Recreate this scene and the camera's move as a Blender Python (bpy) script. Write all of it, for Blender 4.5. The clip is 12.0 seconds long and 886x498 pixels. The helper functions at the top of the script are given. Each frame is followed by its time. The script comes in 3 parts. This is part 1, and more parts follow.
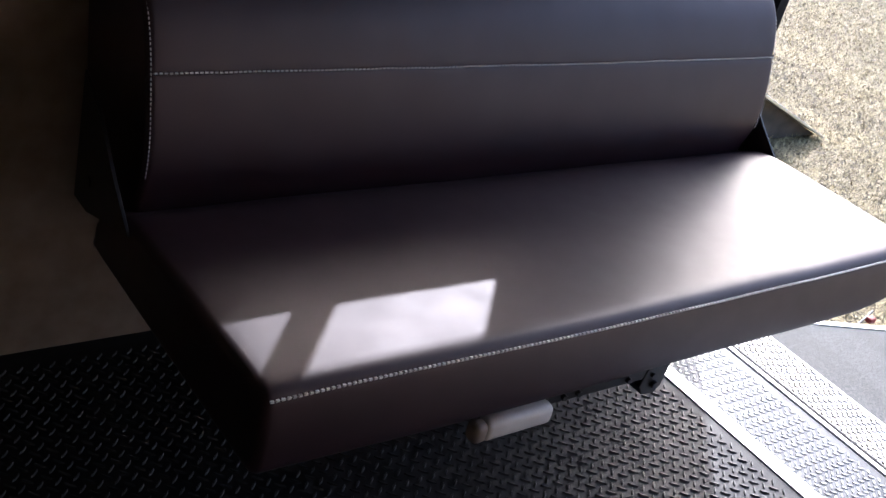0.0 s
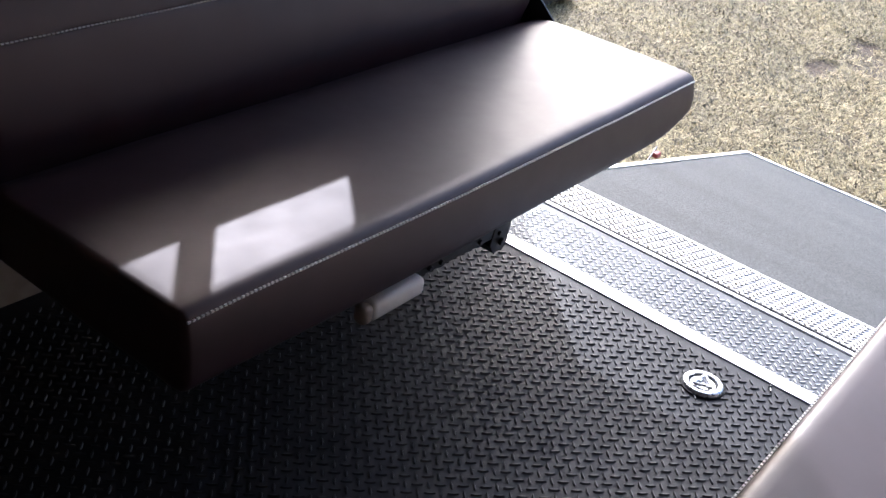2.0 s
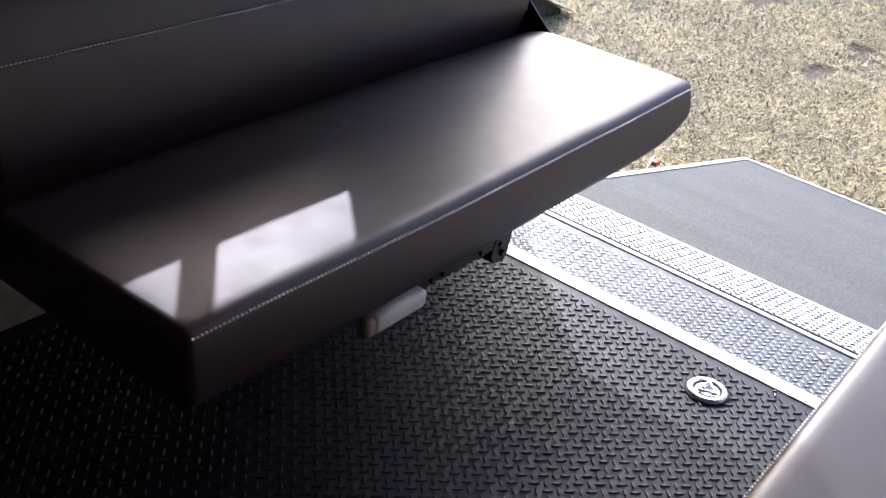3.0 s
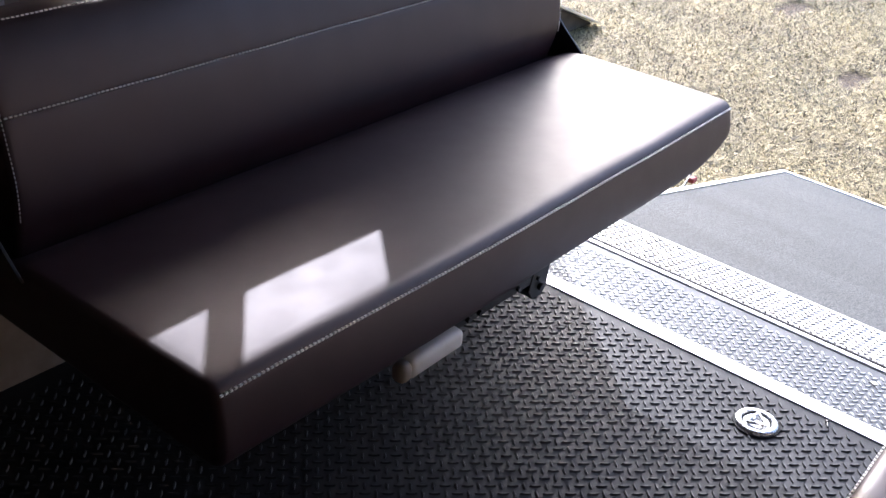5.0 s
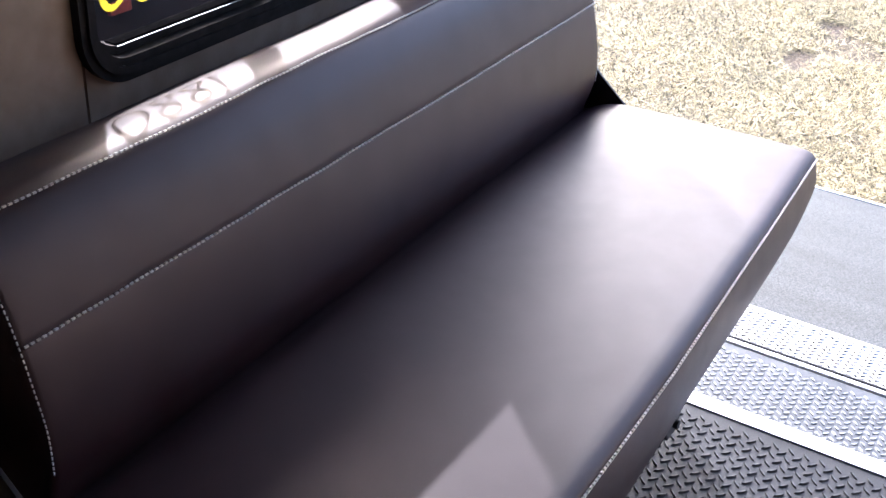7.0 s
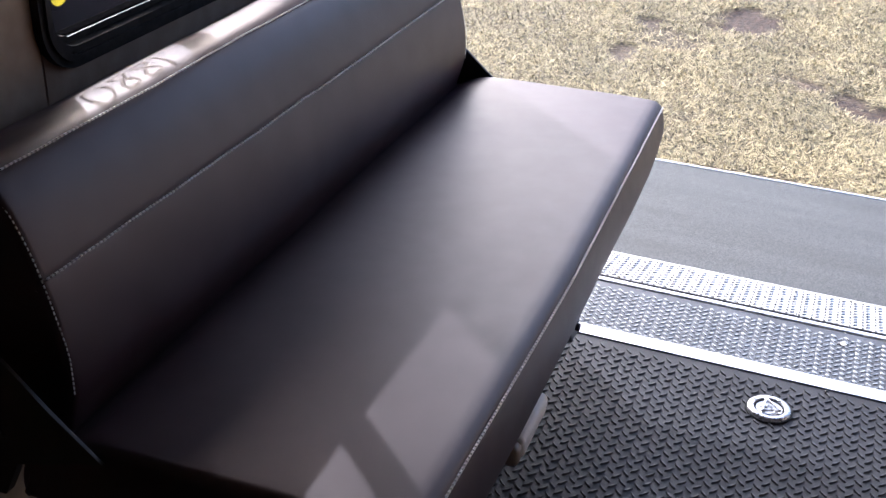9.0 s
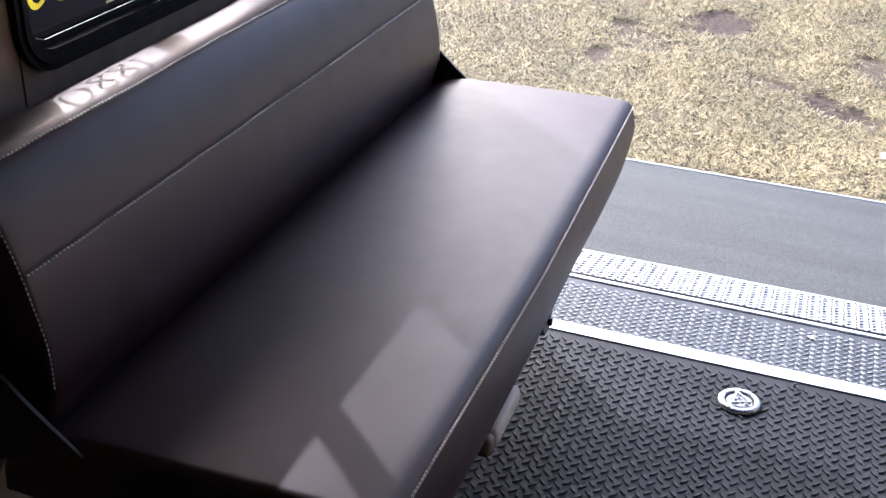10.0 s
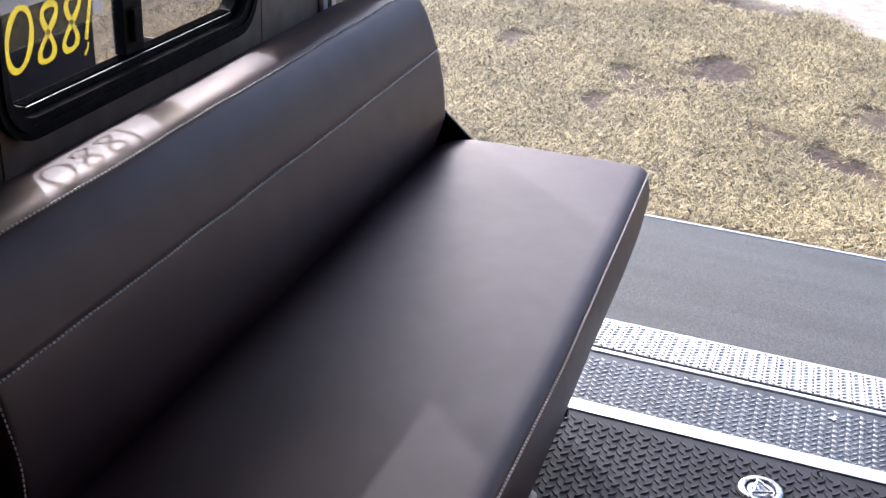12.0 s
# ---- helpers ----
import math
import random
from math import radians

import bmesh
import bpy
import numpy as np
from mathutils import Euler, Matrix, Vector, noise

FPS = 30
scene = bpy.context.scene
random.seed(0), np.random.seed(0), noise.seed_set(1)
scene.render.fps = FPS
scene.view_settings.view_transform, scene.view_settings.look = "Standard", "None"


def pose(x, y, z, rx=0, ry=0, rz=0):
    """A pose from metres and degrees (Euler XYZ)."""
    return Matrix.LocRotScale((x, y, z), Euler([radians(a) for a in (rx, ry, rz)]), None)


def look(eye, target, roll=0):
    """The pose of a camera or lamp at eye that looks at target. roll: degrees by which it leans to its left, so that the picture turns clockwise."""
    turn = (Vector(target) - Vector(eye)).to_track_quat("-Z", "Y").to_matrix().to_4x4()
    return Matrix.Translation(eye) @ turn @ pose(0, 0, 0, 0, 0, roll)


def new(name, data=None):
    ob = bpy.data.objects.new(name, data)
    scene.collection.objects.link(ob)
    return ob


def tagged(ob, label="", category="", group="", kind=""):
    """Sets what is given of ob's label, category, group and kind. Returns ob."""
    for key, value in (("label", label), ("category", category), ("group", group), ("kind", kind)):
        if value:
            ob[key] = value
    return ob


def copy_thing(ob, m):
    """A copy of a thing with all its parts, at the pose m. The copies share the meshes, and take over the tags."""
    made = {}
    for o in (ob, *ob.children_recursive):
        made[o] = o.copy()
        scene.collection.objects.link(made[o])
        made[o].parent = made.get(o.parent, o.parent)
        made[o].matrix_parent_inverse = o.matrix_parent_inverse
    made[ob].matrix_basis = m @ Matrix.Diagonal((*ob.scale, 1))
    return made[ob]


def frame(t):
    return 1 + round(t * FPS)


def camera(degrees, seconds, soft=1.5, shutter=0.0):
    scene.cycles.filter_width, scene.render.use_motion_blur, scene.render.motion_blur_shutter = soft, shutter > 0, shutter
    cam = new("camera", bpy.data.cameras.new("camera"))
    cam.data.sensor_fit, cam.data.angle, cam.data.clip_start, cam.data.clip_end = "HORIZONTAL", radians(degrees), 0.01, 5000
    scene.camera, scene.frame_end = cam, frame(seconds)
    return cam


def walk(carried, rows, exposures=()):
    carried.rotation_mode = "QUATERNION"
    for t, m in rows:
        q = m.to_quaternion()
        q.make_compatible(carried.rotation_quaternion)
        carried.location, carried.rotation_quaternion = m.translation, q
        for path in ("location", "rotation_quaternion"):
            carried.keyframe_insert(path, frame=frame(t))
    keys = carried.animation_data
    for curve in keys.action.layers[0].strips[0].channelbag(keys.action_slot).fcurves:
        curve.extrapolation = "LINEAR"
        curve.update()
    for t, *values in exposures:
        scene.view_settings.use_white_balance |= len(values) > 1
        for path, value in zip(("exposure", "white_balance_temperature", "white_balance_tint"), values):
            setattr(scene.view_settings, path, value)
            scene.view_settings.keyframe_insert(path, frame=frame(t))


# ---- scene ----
cam = camera(42.6, 12.0)
PATH = [
    (0, (-0.73, -1.043, 1.499), (0.453, 0.248, 0.533), 15.6),
    (0.5, (-0.852, -1.058, 1.514), (0.426, 0.163, 0.578), 13.4),
    (1, (-0.924, -1.08, 1.527), (0.475, -0.019, 0.57), 11.6),
    (1.5, (-0.925, -1.09, 1.51), (0.498, -0.098, 0.514), 10.0),
    (2, (-0.947, -1.085, 1.529), (0.471, -0.114, 0.508), 9.7),
    (2.5, (-0.956, -1.079, 1.533), (0.469, -0.112, 0.518), 9.4),
    (3, (-0.952, -1.09, 1.529), (0.473, -0.106, 0.528), 8.3),
    (3.2, (-0.951, -1.082, 1.519), (0.478, -0.099, 0.523), 8.1),
    (4.8, (-0.909, -1.045, 1.513), (0.491, -0.04, 0.499), 5.9),
    (5, (-0.885, -1.028, 1.533), (0.511, 0.007, 0.543), 5.9),
    (5.5, (-0.75, -0.873, 1.5), (0.644, 0.24, 0.596), 5.5),
    (6, (-0.59, -0.653, 1.456), (0.769, 0.517, 0.571), 3.4),
    (6.5, (-0.576, -0.485, 1.433), (0.836, 0.604, 0.527), 0.9),
    (7, (-0.678, -0.396, 1.533), (0.826, 0.445, 0.518), 3.5),
    (7.5, (-0.85, -0.396, 1.502), (0.747, 0.305, 0.525), 1.5),
    (7.7, (-0.918, -0.38, 1.505), (0.703, 0.273, 0.532), 1.9),
    (9.3, (-1.043, -0.423, 1.528), (0.613, 0.173, 0.578), 2.2),
    (9.5, (-1.053, -0.428, 1.529), (0.608, 0.16, 0.583), 2.2),
    (10, (-1.069, -0.442, 1.534), (0.597, 0.132, 0.588), 2.2),
    (10.5, (-1.057, -0.436, 1.536), (0.61, 0.118, 0.58), 2.7),
    (11, (-1.063, -0.455, 1.547), (0.611, 0.097, 0.601), 2.5),
    (11.5, (-1.011, -0.410, 1.542), (0.683, 0.141, 0.632), 2.8),
    (12, (-0.914, -0.334, 1.545), (0.784, 0.223, 0.647), 3.4),
]
EXPOSURES = [(0, 1.62, 5250, 15), (0.5, 1.95, 5200, 15), (1.0, 1.74, 5200, 15), (2.0, 1.42, 5250, 14), (3, 1.42, 5250, 14), (5, 1.66, 5250, 15), (6.0, 1.85, 5300, 16),
             (6.6, 2.45, 5300, 16), (7, 2.28, 5300, 16), (7.7, 1.92, 5300, 16), (9.5, 1.6, 5300, 16), (10.5, 1.7, 5300, 16), (12, 1.4, 5350, 17)]
walk(cam, [(t, look(eye, target, roll)) for t, eye, target, roll in PATH], EXPOSURES)

# ---- world, sun, exposure ----
SUN_DIR = Vector((0.452, 0.485, 0.355)).normalized()
world = bpy.data.worlds.new("sky")
scene.world = world
world.use_nodes = True
wt = world.node_tree
sky = wt.nodes.new("ShaderNodeTexSky")
sky.sky_type = "NISHITA"
sky.sun_disc = False
sky.sun_elevation = math.asin(SUN_DIR.z)
sky.sun_rotation = math.atan2(SUN_DIR.x, SUN_DIR.y)
sky.dust_density = 7.0
wt.links.new(sky.outputs[0], wt.nodes["Background"].inputs[0])
wt.nodes["Background"].inputs[1].default_value = 0.185
sun_data = bpy.data.lights.new("sun", "SUN")
sun_data.energy, sun_data.angle, sun_data.color = 1.9, radians(0.6), (1.0, 0.93, 0.84)
sun = new("sun", sun_data)
sun.matrix_world = look(SUN_DIR * 30, (0, 0, 0))


# ---- materials ----
def material(name, color=(0.5, 0.5, 0.5), rough=0.5, metal=0.0, color2=None, scale=20.0, detail=6.0, spread=(0.35, 0.65),
             bump=0.0, bump_scale=200.0, rough2=None, spec=None, island=0.0, stretch=None, coat=0.0, blot=None, voronoi=0.0, voronoi_scale=500.0):
    """Two-tone noise colour with a fine bump, roughness variation and an optional pebbled grain."""
    m = bpy.data.materials.new(name)
    m.use_nodes = True
    n, l = m.node_tree.nodes, m.node_tree.links
    p = n["Principled BSDF"]
    p.inputs["Base Color"].default_value = (*color, 1)
    p.inputs["Roughness"].default_value = rough
    p.inputs["Metallic"].default_value = metal
    if spec is not None:
        p.inputs["Specular IOR Level"].default_value = spec
    if coat:
        p.inputs["Coat Weight"].default_value, p.inputs["Coat Roughness"].default_value, p.inputs["Coat IOR"].default_value = coat, 0.33, 1.6
    co = n.new("ShaderNodeTexCoord").outputs["Object"]
    if stretch:
        mp = n.new("ShaderNodeMapping")
        mp.inputs["Scale"].default_value = stretch
        l.new(co, mp.inputs[0])
        co = mp.outputs[0]

    def noise_tex(s, d):
        t = n.new("ShaderNodeTexNoise")
        t.inputs["Scale"].default_value, t.inputs["Detail"].default_value = s, d
        l.new(co, t.inputs["Vector"])
        return t.outputs["Fac"]

    base = noise_tex(scale, detail)
    if color2:
        r = n.new("ShaderNodeValToRGB")
        r.color_ramp.elements[0].position, r.color_ramp.elements[1].position = spread
        r.color_ramp.elements[0].color, r.color_ramp.elements[1].color = (*color, 1), (*color2, 1)
        if island:
            g = n.new("ShaderNodeNewGeometry")
            mix = n.new("ShaderNodeMix")
            mix.inputs[0].default_value = island
            l.new(base, mix.inputs[2])
            l.new(g.outputs["Random Per Island"], mix.inputs[3])
            l.new(mix.outputs[0], r.inputs[0])
        else:
            l.new(base, r.inputs[0])
        out = r.outputs[0]
        if blot:
            big = n.new("ShaderNodeTexNoise")
            big.inputs["Scale"].default_value, big.inputs["Detail"].default_value = 1.0, 5
            bm_ = n.new("ShaderNodeMapping")
            bm_.inputs["Scale"].default_value = blot[0]
            l.new(n.new("ShaderNodeTexCoord").outputs["Object"], bm_.inputs[0])
            l.new(bm_.outputs[0], big.inputs["Vector"])
            mr2 = n.new("ShaderNodeMapRange")
            mr2.inputs["From Min"].default_value, mr2.inputs["From Max"].default_value = 0.3, 0.7
            mr2.inputs["To Min"].default_value, mr2.inputs["To Max"].default_value = 1 - blot[1], 1 + blot[1]
            l.new(big.outputs["Fac"], mr2.inputs[0])
            mul = n.new("ShaderNodeMix")
            mul.data_type, mul.blend_type, mul.clamp_result = "RGBA", "MULTIPLY", False
            mul.inputs[0].default_value = 1.0
            l.new(out, mul.inputs[6])
            l.new(mr2.outputs[0], mul.inputs[7])
            out = mul.outputs[2]
        l.new(out, p.inputs["Base Color"])
    if rough2 is not None:
        mr = n.new("ShaderNodeMapRange")
        mr.inputs["From Min"].default_value, mr.inputs["From Max"].default_value = 0.35, 0.65
        mr.inputs["To Min"].default_value, mr.inputs["To Max"].default_value = rough, rough2
        l.new(noise_tex(scale * 2.3, 4), mr.inputs[0])
        l.new(mr.outputs[0], p.inputs["Roughness"])
    last = None
    if bump:
        b = n.new("ShaderNodeBump")
        b.inputs["Strength"].default_value, b.inputs["Distance"].default_value = bump, 0.002
        l.new(noise_tex(bump_scale, 5), b.inputs["Height"])
        last = b
    if voronoi:
        v = n.new("ShaderNodeTexVoronoi")
        v.inputs["Scale"].default_value = voronoi_scale
        l.new(co, v.inputs["Vector"])
        b = n.new("ShaderNodeBump")
        b.inputs["Strength"].default_value, b.inputs["Distance"].default_value = voronoi, 0.0006
        l.new(v.outputs["Distance"], b.inputs["Height"])
        if last:
            l.new(last.outputs[0], b.inputs["Normal"])
        last = b
    if last:
        l.new(last.outputs[0], p.inputs["Normal"])
    return m


LEATHER = material("brown_leather", (0.0190, 0.0054, 0.0090), 0.46, color2=(0.0245, 0.0076, 0.0120), scale=9, spec=0.74, rough2=0.495,
                   bump=0.025, bump_scale=38, voronoi=0.15, voronoi_scale=620)
LEATHER.node_tree.nodes["Principled BSDF"].inputs["Specular Tint"].default_value = (1.0, 0.94, 0.955, 1)
THREAD = material("pale_thread", (0.80, 0.78, 0.75), 0.6, color2=(0.88, 0.86, 0.84), scale=300)
BLACK_STEEL = material("black_steel", (0.008, 0.008, 0.009), 0.42, color2=(0.016, 0.015, 0.015), scale=40, bump=0.1)
WHITE_PLASTIC = material("white_plastic", (0.70, 0.68, 0.64), 0.45, color2=(0.78, 0.76, 0.73), scale=25, bump=0.08)
GREY_PLASTIC = material("brown_grey_plastic", (0.20, 0.165, 0.135), 0.5, color2=(0.30, 0.26, 0.22), scale=25)
ALU = material("bare_aluminium", (0.74, 0.75, 0.76), 0.32, 1.0, color2=(0.86, 0.87, 0.88), scale=14, rough2=0.46, bump=0.12, bump_scale=160)
# threshold plate darkened in its colour for the shade between the bars
TREAD = material("shaded_aluminium_tread", (0.06, 0.064, 0.07), 0.55, 0.35, color2=(0.10, 0.106, 0.115), scale=10, rough2=0.5, bump=0.15, bump_scale=120)
# lighter metal carries the highlights on the threshold bars
TREAD_BAR = material("glint_tread_bar", (0.32, 0.335, 0.34), 0.36, 1.0, color2=(0.48, 0.495, 0.50), scale=30, rough2=0.48)
STRIP_BAR = material("polished_strip_bar", (0.40, 0.40, 0.40), 0.22, 1.0, color2=(0.55, 0.55, 0.55), scale=16, rough2=0.30, bump=0.12, bump_scale=120)
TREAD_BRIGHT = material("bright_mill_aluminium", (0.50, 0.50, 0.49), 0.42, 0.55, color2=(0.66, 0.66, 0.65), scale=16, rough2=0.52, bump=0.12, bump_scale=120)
CHROME = material("chrome", (0.58, 0.58, 0.59), 0.24, 1.0, color2=(0.68, 0.68, 0.69), scale=60, rough2=0.36)
RUBBER = material("black_rubber_mat", (0.0110, 0.0116, 0.0150), 0.54, color2=(0.021, 0.022, 0.027), scale=7, spec=0.36, rough2=0.62, bump=0.25, bump_scale=300, blot=((3, 3, 3), 0.25))
# slightly lighter than the mat: sky glint on the bars, put into their colour
RUBBER_BAR = material("sky_lit_rubber_bar", (0.016, 0.017, 0.021), 0.36, color2=(0.028, 0.030, 0.036), scale=9, spec=0.6, rough2=0.48)
FELT = material("black_felt", (0.006, 0.006, 0.007), 1.0, color2=(0.012, 0.012, 0.012), scale=80, spec=0.0)
GASKET = material("black_gasket", (0.007, 0.007, 0.008), 0.6, color2=(0.014, 0.014, 0.015), scale=30, rough2=0.75, spec=0.2)
GRIT = material("ramp_grit", (0.013, 0.0155, 0.0165), 0.70, color2=(0.066, 0.073, 0.077), scale=170, detail=4, spread=(0.40, 0.66), bump=1.0, bump_scale=170, rough2=0.8, blot=((5.0, 0.9, 1.0), 0.28))
VINYL = material("taupe_wall_vinyl", (0.30, 0.232, 0.170), 0.62, color2=(0.41, 0.327, 0.25), scale=17, detail=9, spread=(0.3, 0.7), bump=0.12, bump_scale=150, blot=((5, 5, 5), 0.14))
PALE_WALL = material("brown_interior_panel", (0.10, 0.08, 0.062), 0.65, color2=(0.14, 0.11, 0.09), scale=8, bump=0.1)
CEILING = material("ceiling_panel", (0.17, 0.158, 0.145), 0.6, color2=(0.21, 0.197, 0.18), scale=6, bump=0.08)
RAIL_WHITE = material("pale_anodised_rail", (0.66, 0.63, 0.62), 0.4, 0.0, color2=(0.74, 0.71, 0.70), scale=20, rough2=0.5)
WHITE_PAINT = material("white_gelcoat", (0.78, 0.79, 0.80), 0.3, color2=(0.84, 0.84, 0.84), scale=2, rough2=0.4)
# dark trim, also the colour of the shade beneath the parked trailer
DARK_TRIM = material("dark_trim_and_shade", (0.007, 0.007, 0.008), 0.7, color2=(0.014, 0.013, 0.013), scale=3, spec=0.15)
RED = material("red_plastic", (0.26, 0.03, 0.025), 0.5, color2=(0.34, 0.05, 0.04), scale=60)
YELLOW = material("yellow_window_paint", (0.80, 0.66, 0.02), 0.6, color2=(0.86, 0.74, 0.05), scale=40)
_n, _l = YELLOW.node_tree.nodes, YELLOW.node_tree.links
_t = _n.new("ShaderNodeBsdfTranslucent")
_t.inputs[0].default_value = (0.85, 0.72, 0.03, 1)
_m = _n.new("ShaderNodeMixShader")
_m.inputs[0].default_value = 0.6
_l.new(_n["Principled BSDF"].outputs[0], _m.inputs[1])
_l.new(_t.outputs[0], _m.inputs[2])
_l.new(_m.outputs[0], _n["Material Output"].inputs[0])
STRAW = material("dry_grass_blades", (0.060, 0.046, 0.019), 0.7, color2=(0.62, 0.505, 0.255), scale=1.4, island=0.85, spread=(0.15, 0.8), blot=((1.6, 1.6, 1.6), 0.3))
# dark brown of the shade below the wedge ramp's top sheet
WEDGE_SHADE = material("wedge_shade_brown", (0.045, 0.036, 0.028), 0.7, color2=(0.09, 0.072, 0.055), scale=12, bump=0.3)

GLASS = bpy.data.materials.new("tinted_glass")
GLASS.use_nodes = True
_n, _l = GLASS.node_tree.nodes, GLASS.node_tree.links
_n.remove(_n["Principled BSDF"])
_t = _n.new("ShaderNodeBsdfTransparent")
_t.inputs[0].default_value = (0.75, 0.73, 0.72, 1)
_g = _n.new("ShaderNodeBsdfGlossy")
_g.inputs["Roughness"].default_value = 0.01
_f = _n.new("ShaderNodeLayerWeight")
_f.inputs[0].default_value = 0.10
_m = _n.new("ShaderNodeMixShader")
_l.new(_f.outputs["Facing"], _m.inputs[0])
_l.new(_t.outputs[0], _m.inputs[1])
_l.new(_g.outputs[0], _m.inputs[2])
_l.new(_m.outputs[0], _n["Material Output"].inputs[0])

# bare patches: x, y, half-length, half-width, how bare
SOIL_SPOTS = ((6.10, 0.25, 0.27, 0.21, 1.0), (5.55, 0.62, 0.24, 0.22, 0.62), (5.85, 0.80, 0.09, 0.09, 0.9), (5.22, 0.82, 0.17, 0.09, 0.8),
              (5.15, -0.10, 0.07, 0.12, 0.6), (5.05, -0.24, 0.07, 0.09, 0.85), (4.90, -0.46, 0.11, 0.12, 1.0), (4.76, -0.62, 0.12, 0.13, 1.0),
              (5.62, -0.68, 0.22, 0.13, 0.75), (5.35, -0.82, 0.16, 0.12, 0.7), (3.73, -0.20, 0.05, 0.24, 0.8), (6.15, 1.60, 0.18, 0.10, 0.8),
              (7.90, 0.30, 0.16, 0.30, 0.9), (7.83, 0.00, 0.10, 0.16, 0.9), (4.35, 0.30, 0.08, 0.05, 0.5), (7.1, 1.3, 0.10, 0.10, 0.5))


def ground_material():
    m = bpy.data.materials.new("dry_lawn")
    m.use_nodes = True
    n, l = m.node_tree.nodes, m.node_tree.links
    p = n["Principled BSDF"]
    p.inputs["Roughness"].default_value = 0.9
    at = n.new("ShaderNodeVertexColor")
    at.layer_name = "cover"
    sep = n.new("ShaderNodeSeparateColor")
    l.new(at.outputs[0], sep.inputs[0])
    co = n.new("ShaderNodeTexCoord").outputs["Object"]

    def ramp(scale, detail, c0, c1, lo=0.35, hi=0.65):
        t = n.new("ShaderNodeTexNoise")
        t.inputs["Scale"].default_value, t.inputs["Detail"].default_value = scale, detail
        l.new(co, t.inputs["Vector"])
        r = n.new("ShaderNodeValToRGB")
        r.color_ramp.elements[0].position, r.color_ramp.elements[1].position = lo, hi
        r.color_ramp.elements[0].color, r.color_ramp.elements[1].color = (*c0, 1), (*c1, 1)
        l.new(t.outputs["Fac"], r.inputs[0])
        return r.outputs[0], t.outputs["Fac"]

    def mix(fac, a, b):
        x = n.new("ShaderNodeMix")
        x.data_type = "RGBA"
        l.new(fac, x.inputs[0])
        l.new(a, x.inputs[6])
        l.new(b, x.inputs[7])
        return x.outputs[2]

    grass, h = ramp(60, 10, (0.026, 0.021, 0.009), (0.38, 0.31, 0.165), 0.38, 0.60)
    soil, _ = ramp(25, 8, (0.028, 0.016, 0.009), (0.092, 0.056, 0.034))
    sand, _ = ramp(9, 9, (0.30, 0.255, 0.20), (0.47, 0.41, 0.335))
    tone, _ = ramp(1.7, 6, (0.70, 0.74, 0.66), (1.12, 1.06, 1.0), 0.32, 0.68)
    mul = n.new("ShaderNodeMix")
    mul.data_type, mul.blend_type = "RGBA", "MULTIPLY"
    mul.inputs[0].default_value = 1.0
    l.new(grass, mul.inputs[6])
    l.new(tone, mul.inputs[7])
    grass = mul.outputs[2]
    c = mix(sep.outputs[0], grass, soil)
    c = mix(sep.outputs[1], c, sand)
    l.new(c, p.inputs["Base Color"])
    b = n.new("ShaderNodeBump")
    b.inputs["Strength"].default_value, b.inputs["Distance"].default_value = 0.8, 0.02
    l.new(h, b.inputs["Height"])
    l.new(b.outputs[0], p.inputs["Normal"])
    return m


# ---- mesh helpers ----
def mesh_object(name, bm, mat, parent=None, label="", smooth=False):
    bmesh.ops.recalc_face_normals(bm, faces=bm.faces)
    me = bpy.data.meshes.new(name)
    bm.to_mesh(me)
    bm.free()
    me.materials.append(mat)
    if smooth:
        me.polygons.foreach_set("use_smooth", [True] * len(me.polygons))
        me.set_sharp_from_angle(angle=radians(38))
    ob = new(name, me)
    if parent:
        ob.parent = parent
    if label:
        tagged(ob, label)
    return ob


def part(name, bm, mat, parent, label="", smooth=False):
    return mesh_object(name, bm, mat, parent, label, smooth)


def thing(name, label, category, group=""):
    e = new(name)
    e.empty_display_size = 0.1
    return tagged(e, label, category, group)


def add_box(bm, lo, hi, bevel=0.0, segments=2):
    lo, hi = Vector(lo), Vector(hi)
    m = Matrix.LocRotScale((lo + hi) / 2, None, hi - lo)
    vs = bmesh.ops.create_cube(bm, size=1.0, matrix=m)["verts"]
    if bevel:
        es = {e for v in vs for e in v.link_edges}
        bmesh.ops.bevel(bm, geom=list(es), offset=bevel, segments=segments, affect="EDGES", profile=0.5)
    return bm


def box(lo, hi, bevel=0.0, segments=2):
    return add_box(bmesh.new(), lo, hi, bevel, segments)


def add_rod(bm, a, b, r, segments=12, r2=None):
    a, b = Vector(a), Vector(b)
    q = (b - a).to_track_quat("Z", "Y")
    m = Matrix.LocRotScale((a + b) / 2, q, None)
    bmesh.ops.create_cone(bm, cap_ends=True, segments=segments, radius1=r, radius2=r if r2 is None else r2, depth=(b - a).length, matrix=m)
    return bm


def prism(points, axis, lo, hi, bevel=0.0):
    """A flat outline, pushed along an axis: for 'x' the points are (y, z), for 'y' (x, z), for 'z' (x, y)."""
    bm = bmesh.new()
    def at(p, v):
        return {"x": (v, p[0], p[1]), "y": (p[0], v, p[1]), "z": (p[0], p[1], v)}[axis]
    a = [bm.verts.new(at(p, lo)) for p in points]
    b = [bm.verts.new(at(p, hi)) for p in points]
    bm.faces.new(a)
    bm.faces.new(b[::-1])
    for i in range(len(points)):
        j = (i + 1) % len(points)
        bm.faces.new((a[i], a[j], b[j], b[i]))
    if bevel:
        bmesh.ops.bevel(bm, geom=list(bm.edges), offset=bevel, segments=2, affect="EDGES", profile=0.5)
    return bm


